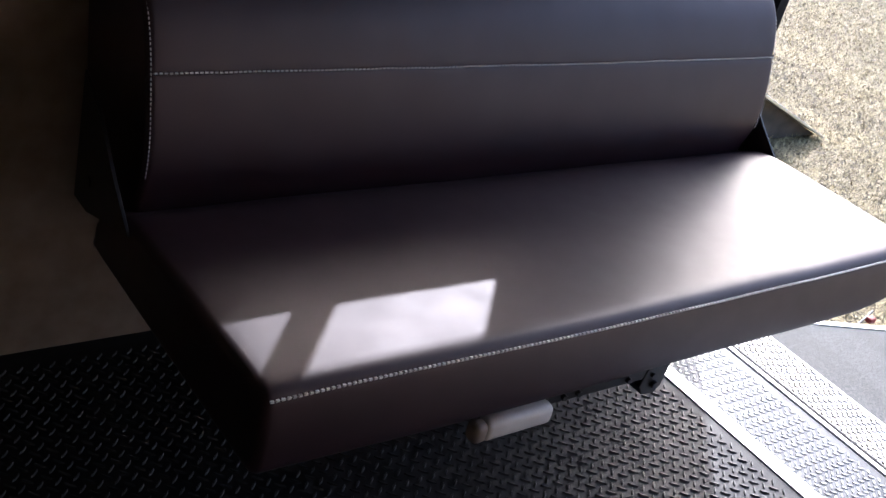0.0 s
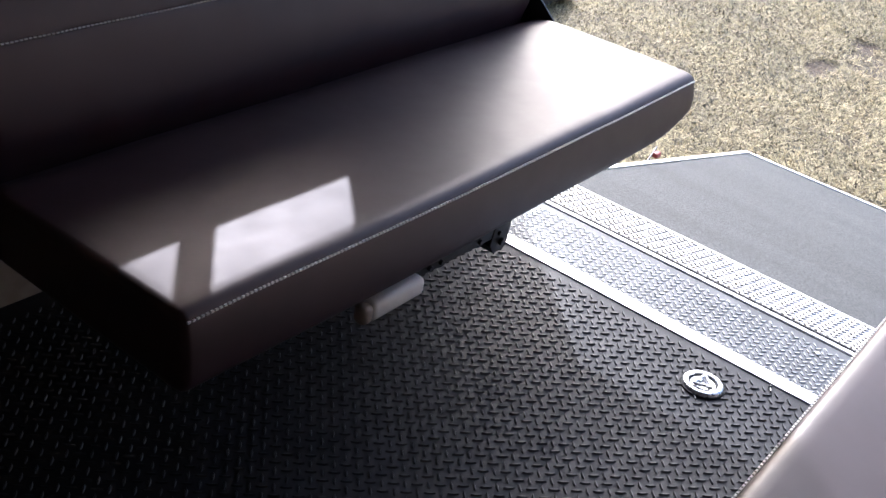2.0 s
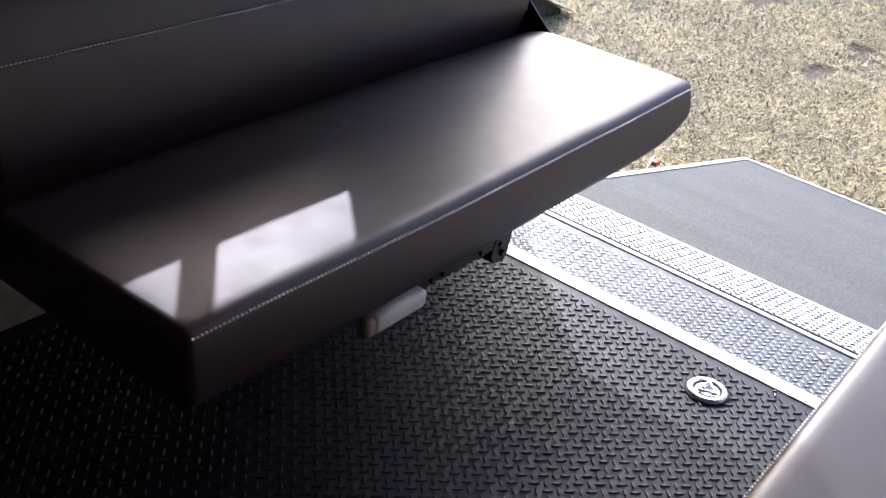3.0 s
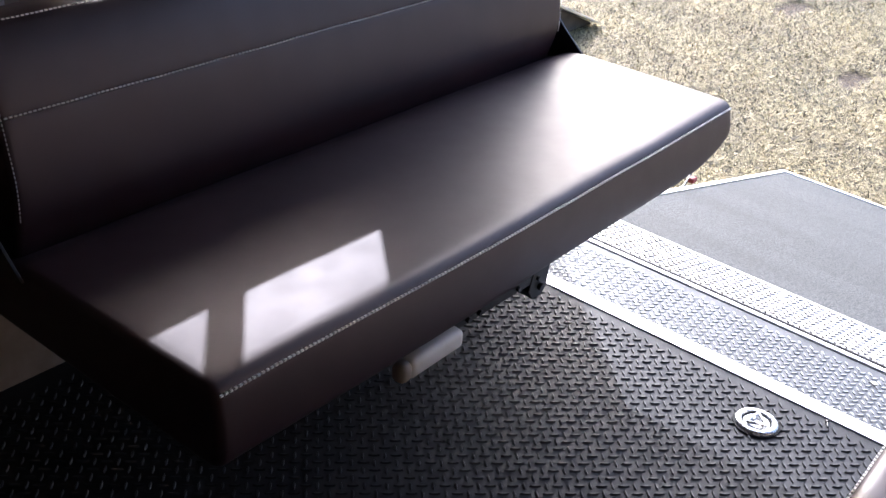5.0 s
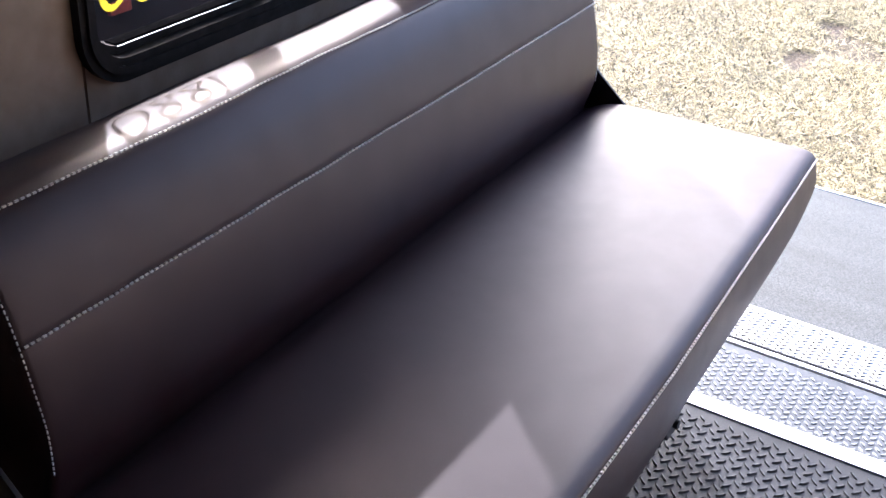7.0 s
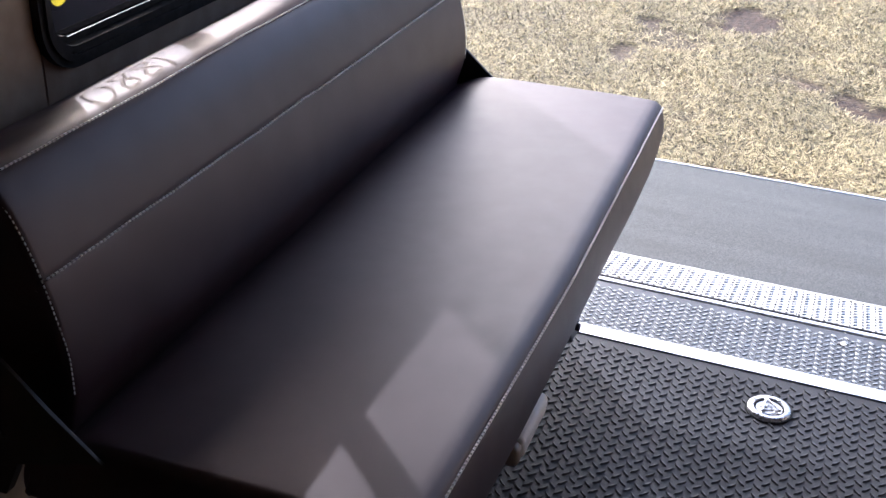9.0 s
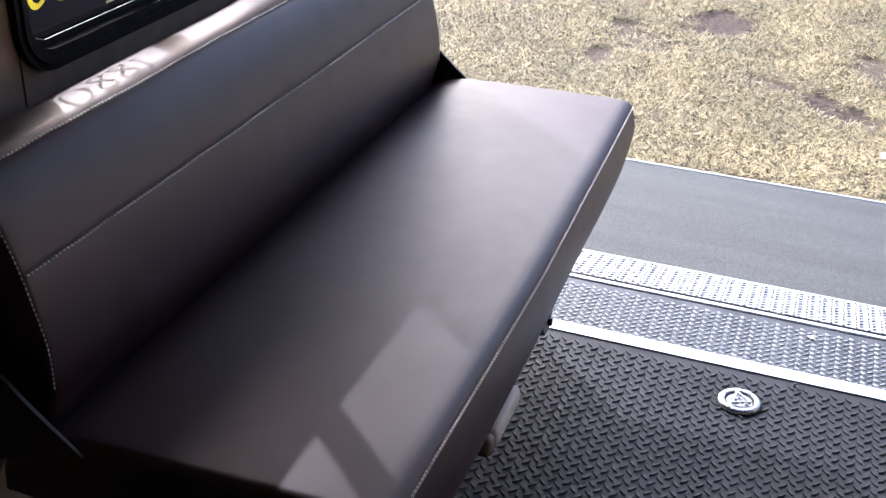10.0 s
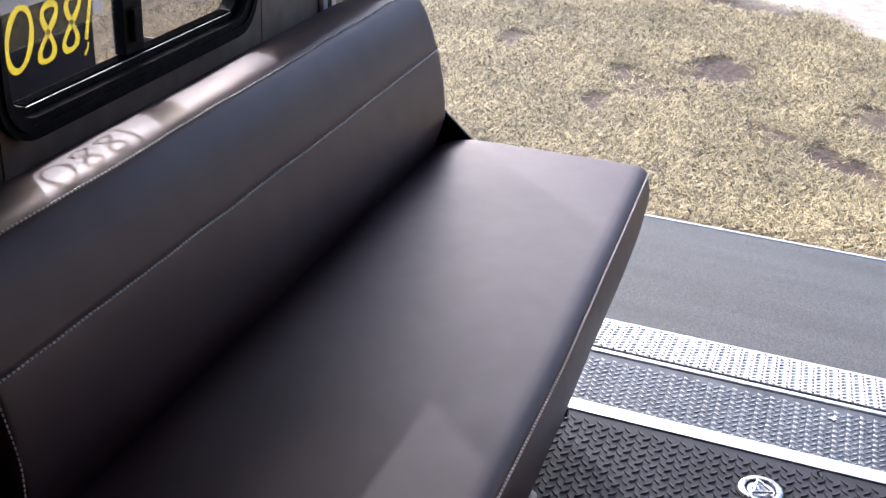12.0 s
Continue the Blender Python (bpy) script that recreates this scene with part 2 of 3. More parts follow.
def rounded_rect(x0, x1, z0, z1, r, n=8):
    pts = []
    for cx, cz, a0 in ((x1 - r, z1 - r, 0), (x0 + r, z1 - r, 90), (x0 + r, z0 + r, 180), (x1 - r, z0 + r, 270)):
        for i in range(n + 1):
            a = radians(a0 + 90 * i / n)
            pts.append((cx + r * math.cos(a), cz + r * math.sin(a)))
    return pts


def ring_prism(outer, inner, y0, y1):
    """A frame between two outlines with as many points each, in the x-z plane."""
    bm = bmesh.new()
    n = len(outer)
    rows = [[bm.verts.new((p[0], y, p[1])) for p in line] for line, y in ((outer, y0), (outer, y1), (inner, y1), (inner, y0))]
    for k in range(4):
        a, b = rows[k], rows[(k + 1) % 4]
        for i in range(n):
            j = (i + 1) % n
            bm.faces.new((a[i], a[j], b[j], b[i]))
    return bm


def spline(points, per=6, closed=True):
    """A smooth line through the points."""
    out, n = [], len(points)
    for i in range(n if closed else n - 1):
        p = [Vector(points[(i + k) % n] if closed else points[min(max(i + k, 0), n - 1)]) for k in (-1, 0, 1, 2)]
        for s in range(per):
            t = s / per
            out.append(0.5 * (2 * p[1] + (p[2] - p[0]) * t + (2 * p[0] - 5 * p[1] + 4 * p[2] - p[3]) * t * t
                              + (3 * p[1] - p[0] - 3 * p[2] + p[3]) * t ** 3))
    if not closed:
        out.append(Vector(points[-1]))
    return out


def cushion(profile, x0, x1, r, warp, stations=60):
    """A cushion with a closed (y, z) profile, drawn along x, whose ends round off over r. warp(x, y, z) gives the final point."""
    n = len(profile)
    area = sum(profile[i].x * profile[(i + 1) % n].y - profile[(i + 1) % n].x * profile[i].y for i in range(n))
    normals = []
    for i in range(n):
        t = profile[(i + 1) % n] - profile[i - 1]
        v = Vector((t.y, -t.x)).normalized()
        normals.append(v if area > 0 else -v)
    steps = [(x0 + r * (1 - math.cos(a)), r * (1 - math.sin(a))) for a in np.linspace(0, math.pi / 2, 7)]
    steps += [(x, 0.0) for x in np.linspace(x0 + r, x1 - r, stations)[1:-1]]
    steps += [(x1 - r * (1 - math.sin(a)), r * (1 - math.cos(a))) for a in np.linspace(0, math.pi / 2, 7)]
    bm = bmesh.new()
    rows = []
    for x, d in steps:
        rows.append([bm.verts.new(warp(x, *(profile[i] - normals[i] * d))) for i in range(n)])
    for a, b in zip(rows, rows[1:]):
        for i in range(n):
            j = (i + 1) % n
            bm.faces.new((a[i], a[j], b[j], b[i]))
    bm.faces.new(rows[0])
    bm.faces.new(rows[-1][::-1])
    return bm


def stitches(bm, line, dash=0.0052, gap=0.0036, r=0.0012):
    """Short thread dashes along a line of points."""
    total = 0.0
    marks = [0.0]
    for a, b in zip(line, line[1:]):
        total += (b - a).length
        marks.append(total)

    def at(s):
        s = min(max(s, 0), total - 1e-6)
        k = max(i for i in range(len(marks) - 1) if marks[i] <= s)
        return line[k].lerp(line[k + 1], (s - marks[k]) / (marks[k + 1] - marks[k]))

    s = 0.0
    while s + dash < total:
        a, b = at(s), at(s + dash)
        q = (b - a).to_track_quat("X", "Z").to_matrix().to_4x4()
        m = Matrix.Translation((a + b) / 2) @ q @ Matrix.Diagonal((dash, r * 2, r * 2, 1))
        bmesh.ops.create_cube(bm, size=1.0, matrix=m)
        s += dash + gap
    return bm


def lugs(name, mat, x0, x1, y0, y1, px, py, length, width, height, place, parent, label, skip=None):
    """The raised bars of a tread pattern, turned by turns to one diagonal and the other, joined into one mesh."""
    verts, faces = [], []
    nx, ny = int((x1 - x0) / px), int((y1 - y0) / py)
    outline = [(-0.5, 0), (-0.22, 0.5), (0.22, 0.5), (0.5, 0), (0.22, -0.5), (-0.22, -0.5)]
    for i in range(2 * nx):
        for j in range(ny):
            cx, cy = x0 + (i * 0.5 + 0.25) * px, y0 + (j + (0.75 if i % 2 else 0.25)) * py
            if skip and skip(cx, cy):
                continue
            a = radians(45 if i % 2 else -45)
            c, s = math.cos(a), math.sin(a)
            k = len(verts)
            for sx, sy, h in ((length, width, 0.0), (length * 0.78, width * 0.5, height)):
                for u, v in outline:
                    u, v = u * sx, v * sy
                    verts.append(place(cx + u * c - v * s, cy + u * s + v * c, h))
            for e in range(6):
                f = (e + 1) % 6
                faces.append((k + f, k + e, k + 6 + e, k + 6 + f))
            faces.append(tuple(k + 6 + e for e in (5, 4, 3, 2, 1, 0)))
    me = bpy.data.meshes.new(name)
    me.from_pydata(verts, [], faces)
    me.materials.append(mat)
    ob = new(name, me)
    ob.parent = parent
    return tagged(ob, label, kind="stuff")


# ---- the trailer's shell ----
X_FRONT, X_REAR = -2.6, 1.66
Y_WALL, Y_FAR = 0.82, -1.62
Z_CEIL = 2.05
JAMB = 0.765
X_POST = 1.90

_bm = box((X_FRONT, Y_FAR, -0.08), (1.338, Y_WALL, 0.0))
add_box(_bm, (1.338, 0.562, -0.08), (X_POST - 0.036, Y_WALL, 0.0))
add_box(_bm, (1.338, Y_FAR, -0.08), (X_POST - 0.036, -1.402, 0.0))
floor = tagged(mesh_object("floor", _bm, RUBBER),
               "black rubber diamond tread floor mat", "floor", kind="structure")
lugs("tread_bars", RUBBER_BAR, -0.70, 1.334, -1.05, 0.80, 0.0325, 0.0325, 0.0248, 0.0056, 0.0036, lambda x, y, h: (x, y, h), floor,
     "raised black rubber tread bars", skip=lambda x, y: (x - 1.203) ** 2 + (y + 0.398) ** 2 < 0.055 ** 2)

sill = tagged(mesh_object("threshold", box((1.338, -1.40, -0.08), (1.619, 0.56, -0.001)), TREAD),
              "bright aluminium tread plate threshold at the rear opening", "threshold", kind="structure")
part("edge_strip", box((1.339, -1.40, -0.004), (1.385, 0.56, 0.004), 0.0015), ALU, sill, "smooth bright aluminium edge strip")
lugs("tread_bars", TREAD_BAR, 1.386, 1.618, -1.39, 0.55, 0.0211, 0.0305, 0.0190, 0.0066, 0.0022, lambda x, y, h: (x, y, h - 0.001), sill, "raised aluminium tread bars")
part("nosing_seat", box((1.6192, -1.40, -0.08), (1.6575, 0.56, -0.011)), GASKET, sill, "dark hinge seat")
part("nosing", box((1.6235, -1.40, -0.0105), (1.641, 0.56, 0.003), 0.004, 3), ALU, sill, "rounded bright aluminium nosing")


def panel_wall():
    """The wall behind the bench: a core with a window opening, faced with three vinyl panels."""
    wx0, wx1, wz0, wz1 = 0.415, 1.175, 0.890, 1.230
    def pieces(y0, y1, x0, x1):
        bm = bmesh.new()
        a, b = max(x0, wx0), min(x1, wx1)
        if a >= b:
            return add_box(bm, (x0, y0, 0), (x1, y1, Z_CEIL))
        if x0 < a:
            add_box(bm, (x0, y0, 0), (a, y1, Z_CEIL))
        add_box(bm, (a, y0, 0), (b, y1, wz0))
        add_box(bm, (a, y0, wz1), (b, y1, Z_CEIL))
        if b < x1:
            add_box(bm, (b, y0, 0), (x1, y1, Z_CEIL))
        return bm
    core = tagged(mesh_object("wall_north", pieces(Y_WALL + 0.008, Y_WALL + 0.05, X_FRONT, X_POST - 0.036), DARK_TRIM),
                  "taupe vinyl panelled trailer wall behind the bench", "wall", kind="structure")
    for x0, x1 in ((X_FRONT, 0.397), (0.402, 1.246), (1.251, X_POST - 0.038)):
        part("panel", pieces(Y_WALL, Y_WALL + 0.007, x0, x1), VINYL, core)
    return core


wall_n = panel_wall()
wall_s = tagged(mesh_object("wall_south", box((X_FRONT, Y_FAR - 0.05, 0), (X_POST - 0.036, Y_FAR, Z_CEIL)), VINYL),
                "taupe vinyl trailer wall behind the second bench", "wall", kind="structure")
wall_w = tagged(mesh_object("wall_west", box((X_FRONT - 0.05, Y_FAR - 0.05, -0.08), (X_FRONT, Y_WALL + 0.05, Z_CEIL)), PALE_WALL),
                "plain brown front wall of the trailer", "wall", kind="structure")
ceiling = tagged(mesh_object("ceiling", box((X_FRONT - 0.05, Y_FAR - 0.05, Z_CEIL), (X_POST + 0.01, Y_WALL + 0.05, Z_CEIL + 0.05)), CEILING),
                 "grey-brown trailer ceiling panel", "ceiling", kind="structure")
_bm = bmesh.new()
add_box(_bm, (X_POST - 0.035, JAMB, -0.08), (X_POST, Y_WALL + 0.05, Z_CEIL - 0.002))
add_box(_bm, (X_POST - 0.035, Y_FAR - 0.05, -0.08), (X_POST, -0.8 - JAMB, Z_CEIL - 0.002))
add_box(_bm, (X_POST - 0.035, -0.8 - JAMB, 1.93), (X_POST, JAMB, Z_CEIL - 0.002))
tagged(mesh_object("door_frame", _bm, GASKET), "black rear door opening frame", "door frame", kind="structure")


def lift_rail(x0, x1, z0):
    """A pale channel with a dark slot, fixed upright on the wall."""
    t = thing("bed_lift_rail", "pale aluminium lift rail with dark slot on the wall", "rail", "lift rails")
    w = (x1 - x0)
    y1 = Y_WALL - 0.001
    prof = [(x0, y1), (x0, y1 - 0.012), (x0 + w * 0.33, y1 - 0.012), (x0 + w * 0.33, y1 - 0.008), (x0 + w * 0.68, y1 - 0.008),
            (x0 + w * 0.68, y1 - 0.012), (x1, y1 - 0.012), (x1, y1)]
    part("channel", prism(prof, "z", z0, 2.0, 0.001), RAIL_WHITE, t)
    part("slot_liner", box((x0 + w * 0.34, y1 - 0.011, z0 + 0.004), (x0 + w * 0.67, y1 - 0.0085, 1.995)), GASKET, t, "black slot liner")
    return t


lift_rail(0.088, 0.193, 0.72)
lift_rail(1.537, 1.611, 0.72)


def window():
    """The sliding window: a black gasket frame with rounded corners, two panes and a meeting stile."""
    w = tagged(mesh_object("window_1", ring_prism(rounded_rect(0.388, 1.208, 0.853, 1.250, 0.085), rounded_rect(0.418, 1.166, 0.889, 1.214, 0.06),
                                                  Y_WALL - 0.016, Y_WALL + 0.03), GASKET, smooth=True),
               "black framed sliding trailer window with yellow painted figures", "window", kind="structure")
    part("inner_lip", ring_prism(rounded_rect(0.400, 1.196, 0.865, 1.238, 0.075), rounded_rect(0.411, 1.185, 0.876, 1.227, 0.066),
                                 Y_WALL - 0.021, Y_WALL - 0.0155), GASKET, w)
    part("window_frame", ring_prism(rounded_rect(0.419, 1.165, 0.890, 1.213, 0.058), rounded_rect(0.428, 1.155, 0.903, 1.203, 0.048),
                                    Y_WALL + 0.004, Y_WALL + 0.034), GASKET, w)
    part("window_track", box((0.47, Y_WALL + 0.001, 0.902), (1.12, Y_WALL + 0.0025, 0.9032), 0.0003), TREAD_BAR, w, "bright metal track")
    part("window_track", box((0.47, Y_WALL + 0.006, 0.902), (1.12, Y_WALL + 0.029, 0.906), 0.001), FELT, w)
    part("meeting_stile", box((0.752, Y_WALL + 0.006, 0.9075), (0.812, Y_WALL + 0.030, 1.202), 0.003), GASKET, w)
    part("stile_latch", box((0.768, Y_WALL - 0.006, 0.93), (0.794, Y_WALL + 0.0055, 0.99), 0.003), GASKET, w)
    for x0, x1, y in ((0.42, 0.757, Y_WALL + 0.016), (0.807, 1.162, Y_WALL + 0.026)):
        part("pane", box((x0, y, 0.896), (x1, y + 0.003, 1.209)), GLASS, w, "tinted glass pane")
    for sx, sz in ((0.46, 0.878), (0.62, 0.871), (0.78, 0.871), (0.94, 0.871), (1.10, 0.871)):
        part("screw", add_rod(bmesh.new(), (sx, Y_WALL - 0.0195, sz), (sx, Y_WALL - 0.0155, sz), 0.003, 8), BLACK_STEEL, w)
    return w


win = window()
win.location.z = 0.005


def brush(bm, line, r, y):
    """A flat painted brush stroke of half-width r along an (x, z) line."""
    pts = spline([Vector((p[0], p[1])) for p in line], 6, closed=False)
    left, right = [], []
    for i, p in enumerate(pts):
        t = (pts[min(i + 1, len(pts) - 1)] - pts[max(i - 1, 0)]).normalized()
        nrm = Vector((-t.y, t.x)) * r * (0.95 + 0.18 * math.sin(i * 0.31 + line[0][0] * 90))
        left.append(bm.verts.new((p.x + nrm.x, y, p.y + nrm.y)))
        right.append(bm.verts.new((p.x - nrm.x, y, p.y - nrm.y)))
    for i in range(len(pts) - 1):
        bm.faces.new((left[i], left[i + 1], right[i + 1], right[i]))


def window_figures():
    """Hand-painted figures on the outside of the pane, read from behind."""
    y = Y_WALL + 0.0195
    lean = 0.22
    def put(cx, cz, pts, s=1.0):
        return [(cx + s * (u + lean * v), cz + s * v) for u, v in pts]
    zero = [(0.028 * math.sin(a), 0.046 * math.cos(a)) for a in np.linspace(0.2, 2 * math.pi + 0.25, 13)]
    eight = [(0.019 * math.sin(2 * a), 0.046 * math.cos(a)) for a in np.linspace(0.1, 2 * math.pi + 0.1, 18)]
    for cx, cz, shape, s in ((0.495, 1.003, zero, 1.05), (0.565, 0.997, eight, 0.98), (0.627, 0.998, eight, 0.95),
                             (0.674, 1.003, [(-0.004, -0.045), (0, 0), (0.004, 0.046)], 0.95), (0.661, 0.945, [(0.004, 0.012), (0.002, 0), (-0.006, -0.012)], 0.8)):
        bm = bmesh.new()
        brush(bm, put(cx, cz, shape, s), 0.0054 if s > 0.85 else 0.003, y)
        part("painted_figure", bm, YELLOW, win, "yellow hand-painted figure on glass")


window_figures()


# ---- the bench ----
def bent_grip():
    """A soft-edged pull grip, bent upwards towards its wider end."""
    bm = box((0.388, -0.047, 0.350), (0.536, -0.012, 0.392), 0.013, 4)
    for v in bm.verts:
        k = (v.co.x - 0.388) / 0.148
        v.co.z += 0.006 * math.sin(k * 4.0) - 0.009 * (1 - k)
        v.co.y += 0.004 * math.sin(k * 3.0)
    return bm


def bench():
    t = thing("bench", "dark brown leather bench with pale stitching fixed along the wall", "bench", "benches")
    # seat cushion
    prof = [(-0.002, 0.3975), (0.012, 0.3945), (0.05, 0.394), (0.25, 0.394), (0.45, 0.394), (0.57, 0.397), (0.585, 0.41), (0.582, 0.450), (0.560, 0.478), (0.515, 0.502), (0.487, 0.5175), (0.455, 0.5275), (0.40, 0.5335), (0.25, 0.537), (0.10, 0.5371), (0.055, 0.5371), (0.035, 0.5370),
            (0.020, 0.5364), (0.005, 0.5328), (-0.007, 0.520), (-0.014, 0.49), (-0.018, 0.455), (-0.017, 0.418), (-0.011, 0.404)]
    prof = spline([Vector(p) for p in prof], 3)

    def seat_warp(x, y, z):
        low = min(max((0.50 - z) / 0.11, 0), 1)
        e = max(0.0, (x - 1.40) / 0.215)
        lift = 0.055 * min(e, 1) ** 2.6 * low
        wrinkle = 0.0012 * math.sin(x * 9 + 2.0 * y) * math.sin(y * 7 + 1) + 0.0016 * noise.noise(Vector((x * 5, y * 6, 3)))
        swell = -0.003 * math.sin(math.pi * min(max(x / 1.6, 0), 1) * 3) if y < 0.02 and z < 0.5 else 0
        front = min(max(1 - y / 0.3, 0), 1)
        bow = min(1.0, max(0.0, (1.6 - x) / 0.9))
        y += -0.026 * bow * front
        z += (0.002 + 0.008 * bow) * front * min(max((z - 0.40) / 0.1, 0), 1)
        return Vector((x, y + swell * low, z + lift + (wrinkle if z > 0.5 else 0.6 * wrinkle * low)))
    seat = part("seat", cushion(prof, -0.045, 1.612, 0.017, seat_warp, 90), LEATHER, t, smooth=True)
    bm = bmesh.new()
    seam = min((p for p in prof if p.x < 0.05), key=lambda p: abs(p.y - 0.5200))
    stitches(bm, [seat_warp(x, *seam) + Vector((0, -0.0010, 0.0007)) for x in np.linspace(-0.034, 1.602, 70)], r=0.0017)
    part("stitching", bm, THREAD, seat, "pale dashed stitching")
    bm = bmesh.new()
    stitches(bm, [seat_warp(1.6085, y, 0.520) + Vector((0.001, 0, 0.0)) for y in np.linspace(0.01, 0.46, 30)], 0.004, 0.003, 0.0007)
    part("stitching", bm, THREAD, seat, "pale dashed stitching")

    # backrest cushion
    bprof = [(0.600, 0.430), (0.548, 0.440), (0.528, 0.480), (0.517, 0.520), (0.5055, 0.556), (0.4995, 0.595), (0.5045, 0.65), (0.517, 0.710), (0.5265, 0.744), (0.5300, 0.748), (0.5295, 0.752), (0.541, 0.790), (0.5605, 0.837), (0.582, 0.868),
             (0.603, 0.8835), (0.636, 0.8865), (0.70, 0.869), (0.76, 0.842), (0.806, 0.815), (0.810, 0.78), (0.79, 0.66), (0.755, 0.54), (0.72, 0.45)]
    bprof = spline([Vector(p) for p in bprof], 3)

    def back_warp(x, y, z):
        w = 0.0022 * noise.noise(Vector((x * 4, z * 7, 9))) + 0.0012 * noise.noise(Vector((x * 14, z * 9, 5)))
        return Vector((x, y + w, z + 0.6 * w))
    back = part("backrest", cushion(bprof, -0.004, 1.590, 0.014, back_warp, 90), LEATHER, t, smooth=True)
    bm = bmesh.new()
    stitches(bm, [back_warp(x, 0.5262, 0.7545 - 0.003 * math.sin(math.pi * x / 1.58)) + Vector((0, -0.0032, 0.0)) for x in np.linspace(0.004, 1.582, 60)])
    part("stitching", bm, THREAD, back, "pale dashed stitching")
    bm = bmesh.new()
    stitches(bm, [back_warp(x, 0.6020, 0.8832) + Vector((0, -0.0016, 0.0016)) for x in np.linspace(0.010, 1.576, 60)])
    part("stitching", bm, THREAD, back, "pale dashed stitching")
    for x in (0.0015, 1.5845):
        bm = bmesh.new()
        line = [Vector((x, p[0] - 0.0012, p[1])) for p in ((0.5035, 0.575), (0.504, 0.64), (0.5185, 0.705), (0.5285, 0.744), (0.5425, 0.788), (0.5635, 0.834), (0.586, 0.8635))]
        stitches(bm, spline(line, 6, closed=False), 0.0046, 0.0034, 0.0008)
        part("stitching", bm, THREAD, back, "pale dashed stitching")

    # steel frame
    for x in (-0.054, 1.614):
        part("end_plate", prism([(0.425, 0.515), (0.455, 0.508), (0.60, 0.46), (0.66, 0.46), (0.66, 0.70), (0.585, 0.66), (0.50, 0.578)], "x", x, x + 0.006, 0.001), BLACK_STEEL, t)
        part("end_pin", add_rod(bmesh.new(), (x - 0.003, 0.60, 0.52), (x + 0.009, 0.60, 0.52), 0.011), BLACK_STEEL, t)
    for y in (0.06, 0.44):
        part("seat_rail", box((0.04, y, 0.364), (1.50 if y > 0.2 else 0.80, y + 0.03, 0.3935), 0.003), BLACK_STEEL, t)
    part("front_rail", box((0.53, -0.018, 0.366), (0.80, 0.004, 0.393), 0.003), BLACK_STEEL, t)
    for x in (0.575, 0.61, 0.735):
        part("bolt", add_rod(bmesh.new(), (x, -0.025, 0.378), (x, -0.017, 0.378), 0.006, 6), BLACK_STEEL, t)
    for x in (0.12, 0.78, 1.42):
        part("cross_member", box((x, 0.09, 0.368), (x + 0.03, 0.44, 0.3935), 0.002), BLACK_STEEL, t)
        part("wall_bracket", prism([(0.819, 0.20), (0.819, 0.385), (0.46, 0.385), (0.46, 0.362), (0.72, 0.345), (0.79, 0.20)], "x", x + 0.004, x + 0.026, 0.001), BLACK_STEEL, t)
        part("back_support", prism([(0.70, 0.384), (0.819, 0.384), (0.819, 0.62), (0.80, 0.62), (0.77, 0.50), (0.70, 0.50)], "x", x + 0.006, x + 0.024, 0.001), BLACK_STEEL, t)
    # latch casting at the rail's end
    latch = part("latch", prism([(0.775, 0.352), (0.79, 0.330), (0.825, 0.326), (0.838, 0.345), (0.842, 0.396), (0.785, 0.396)], "y", -0.020, 0.024, 0.002), BLACK_STEEL, t)
    part("latch_pin", add_rod(bmesh.new(), (0.812, -0.028, 0.352), (0.812, -0.019, 0.352), 0.008), BLACK_STEEL, latch)
    part("latch_pin", add_rod(bmesh.new(), (0.800, -0.026, 0.376), (0.800, -0.019, 0.376), 0.005), BLACK_STEEL, latch)
    handle = part("pull_handle", bent_grip(), WHITE_PLASTIC, t, "white plastic pull handle", smooth=True)
    part("handle_cap", box((0.366, -0.043, 0.341), (0.398, -0.012, 0.381), 0.012, 4), GREY_PLASTIC, handle, "dull brown-grey end cap", smooth=True)
    return t


north_bench = bench()
south_bench = copy_thing(north_bench, pose(1.6, -0.8, 0, 0, 0, 180))
tagged(south_bench, "dark brown leather bench facing the first across the floor")


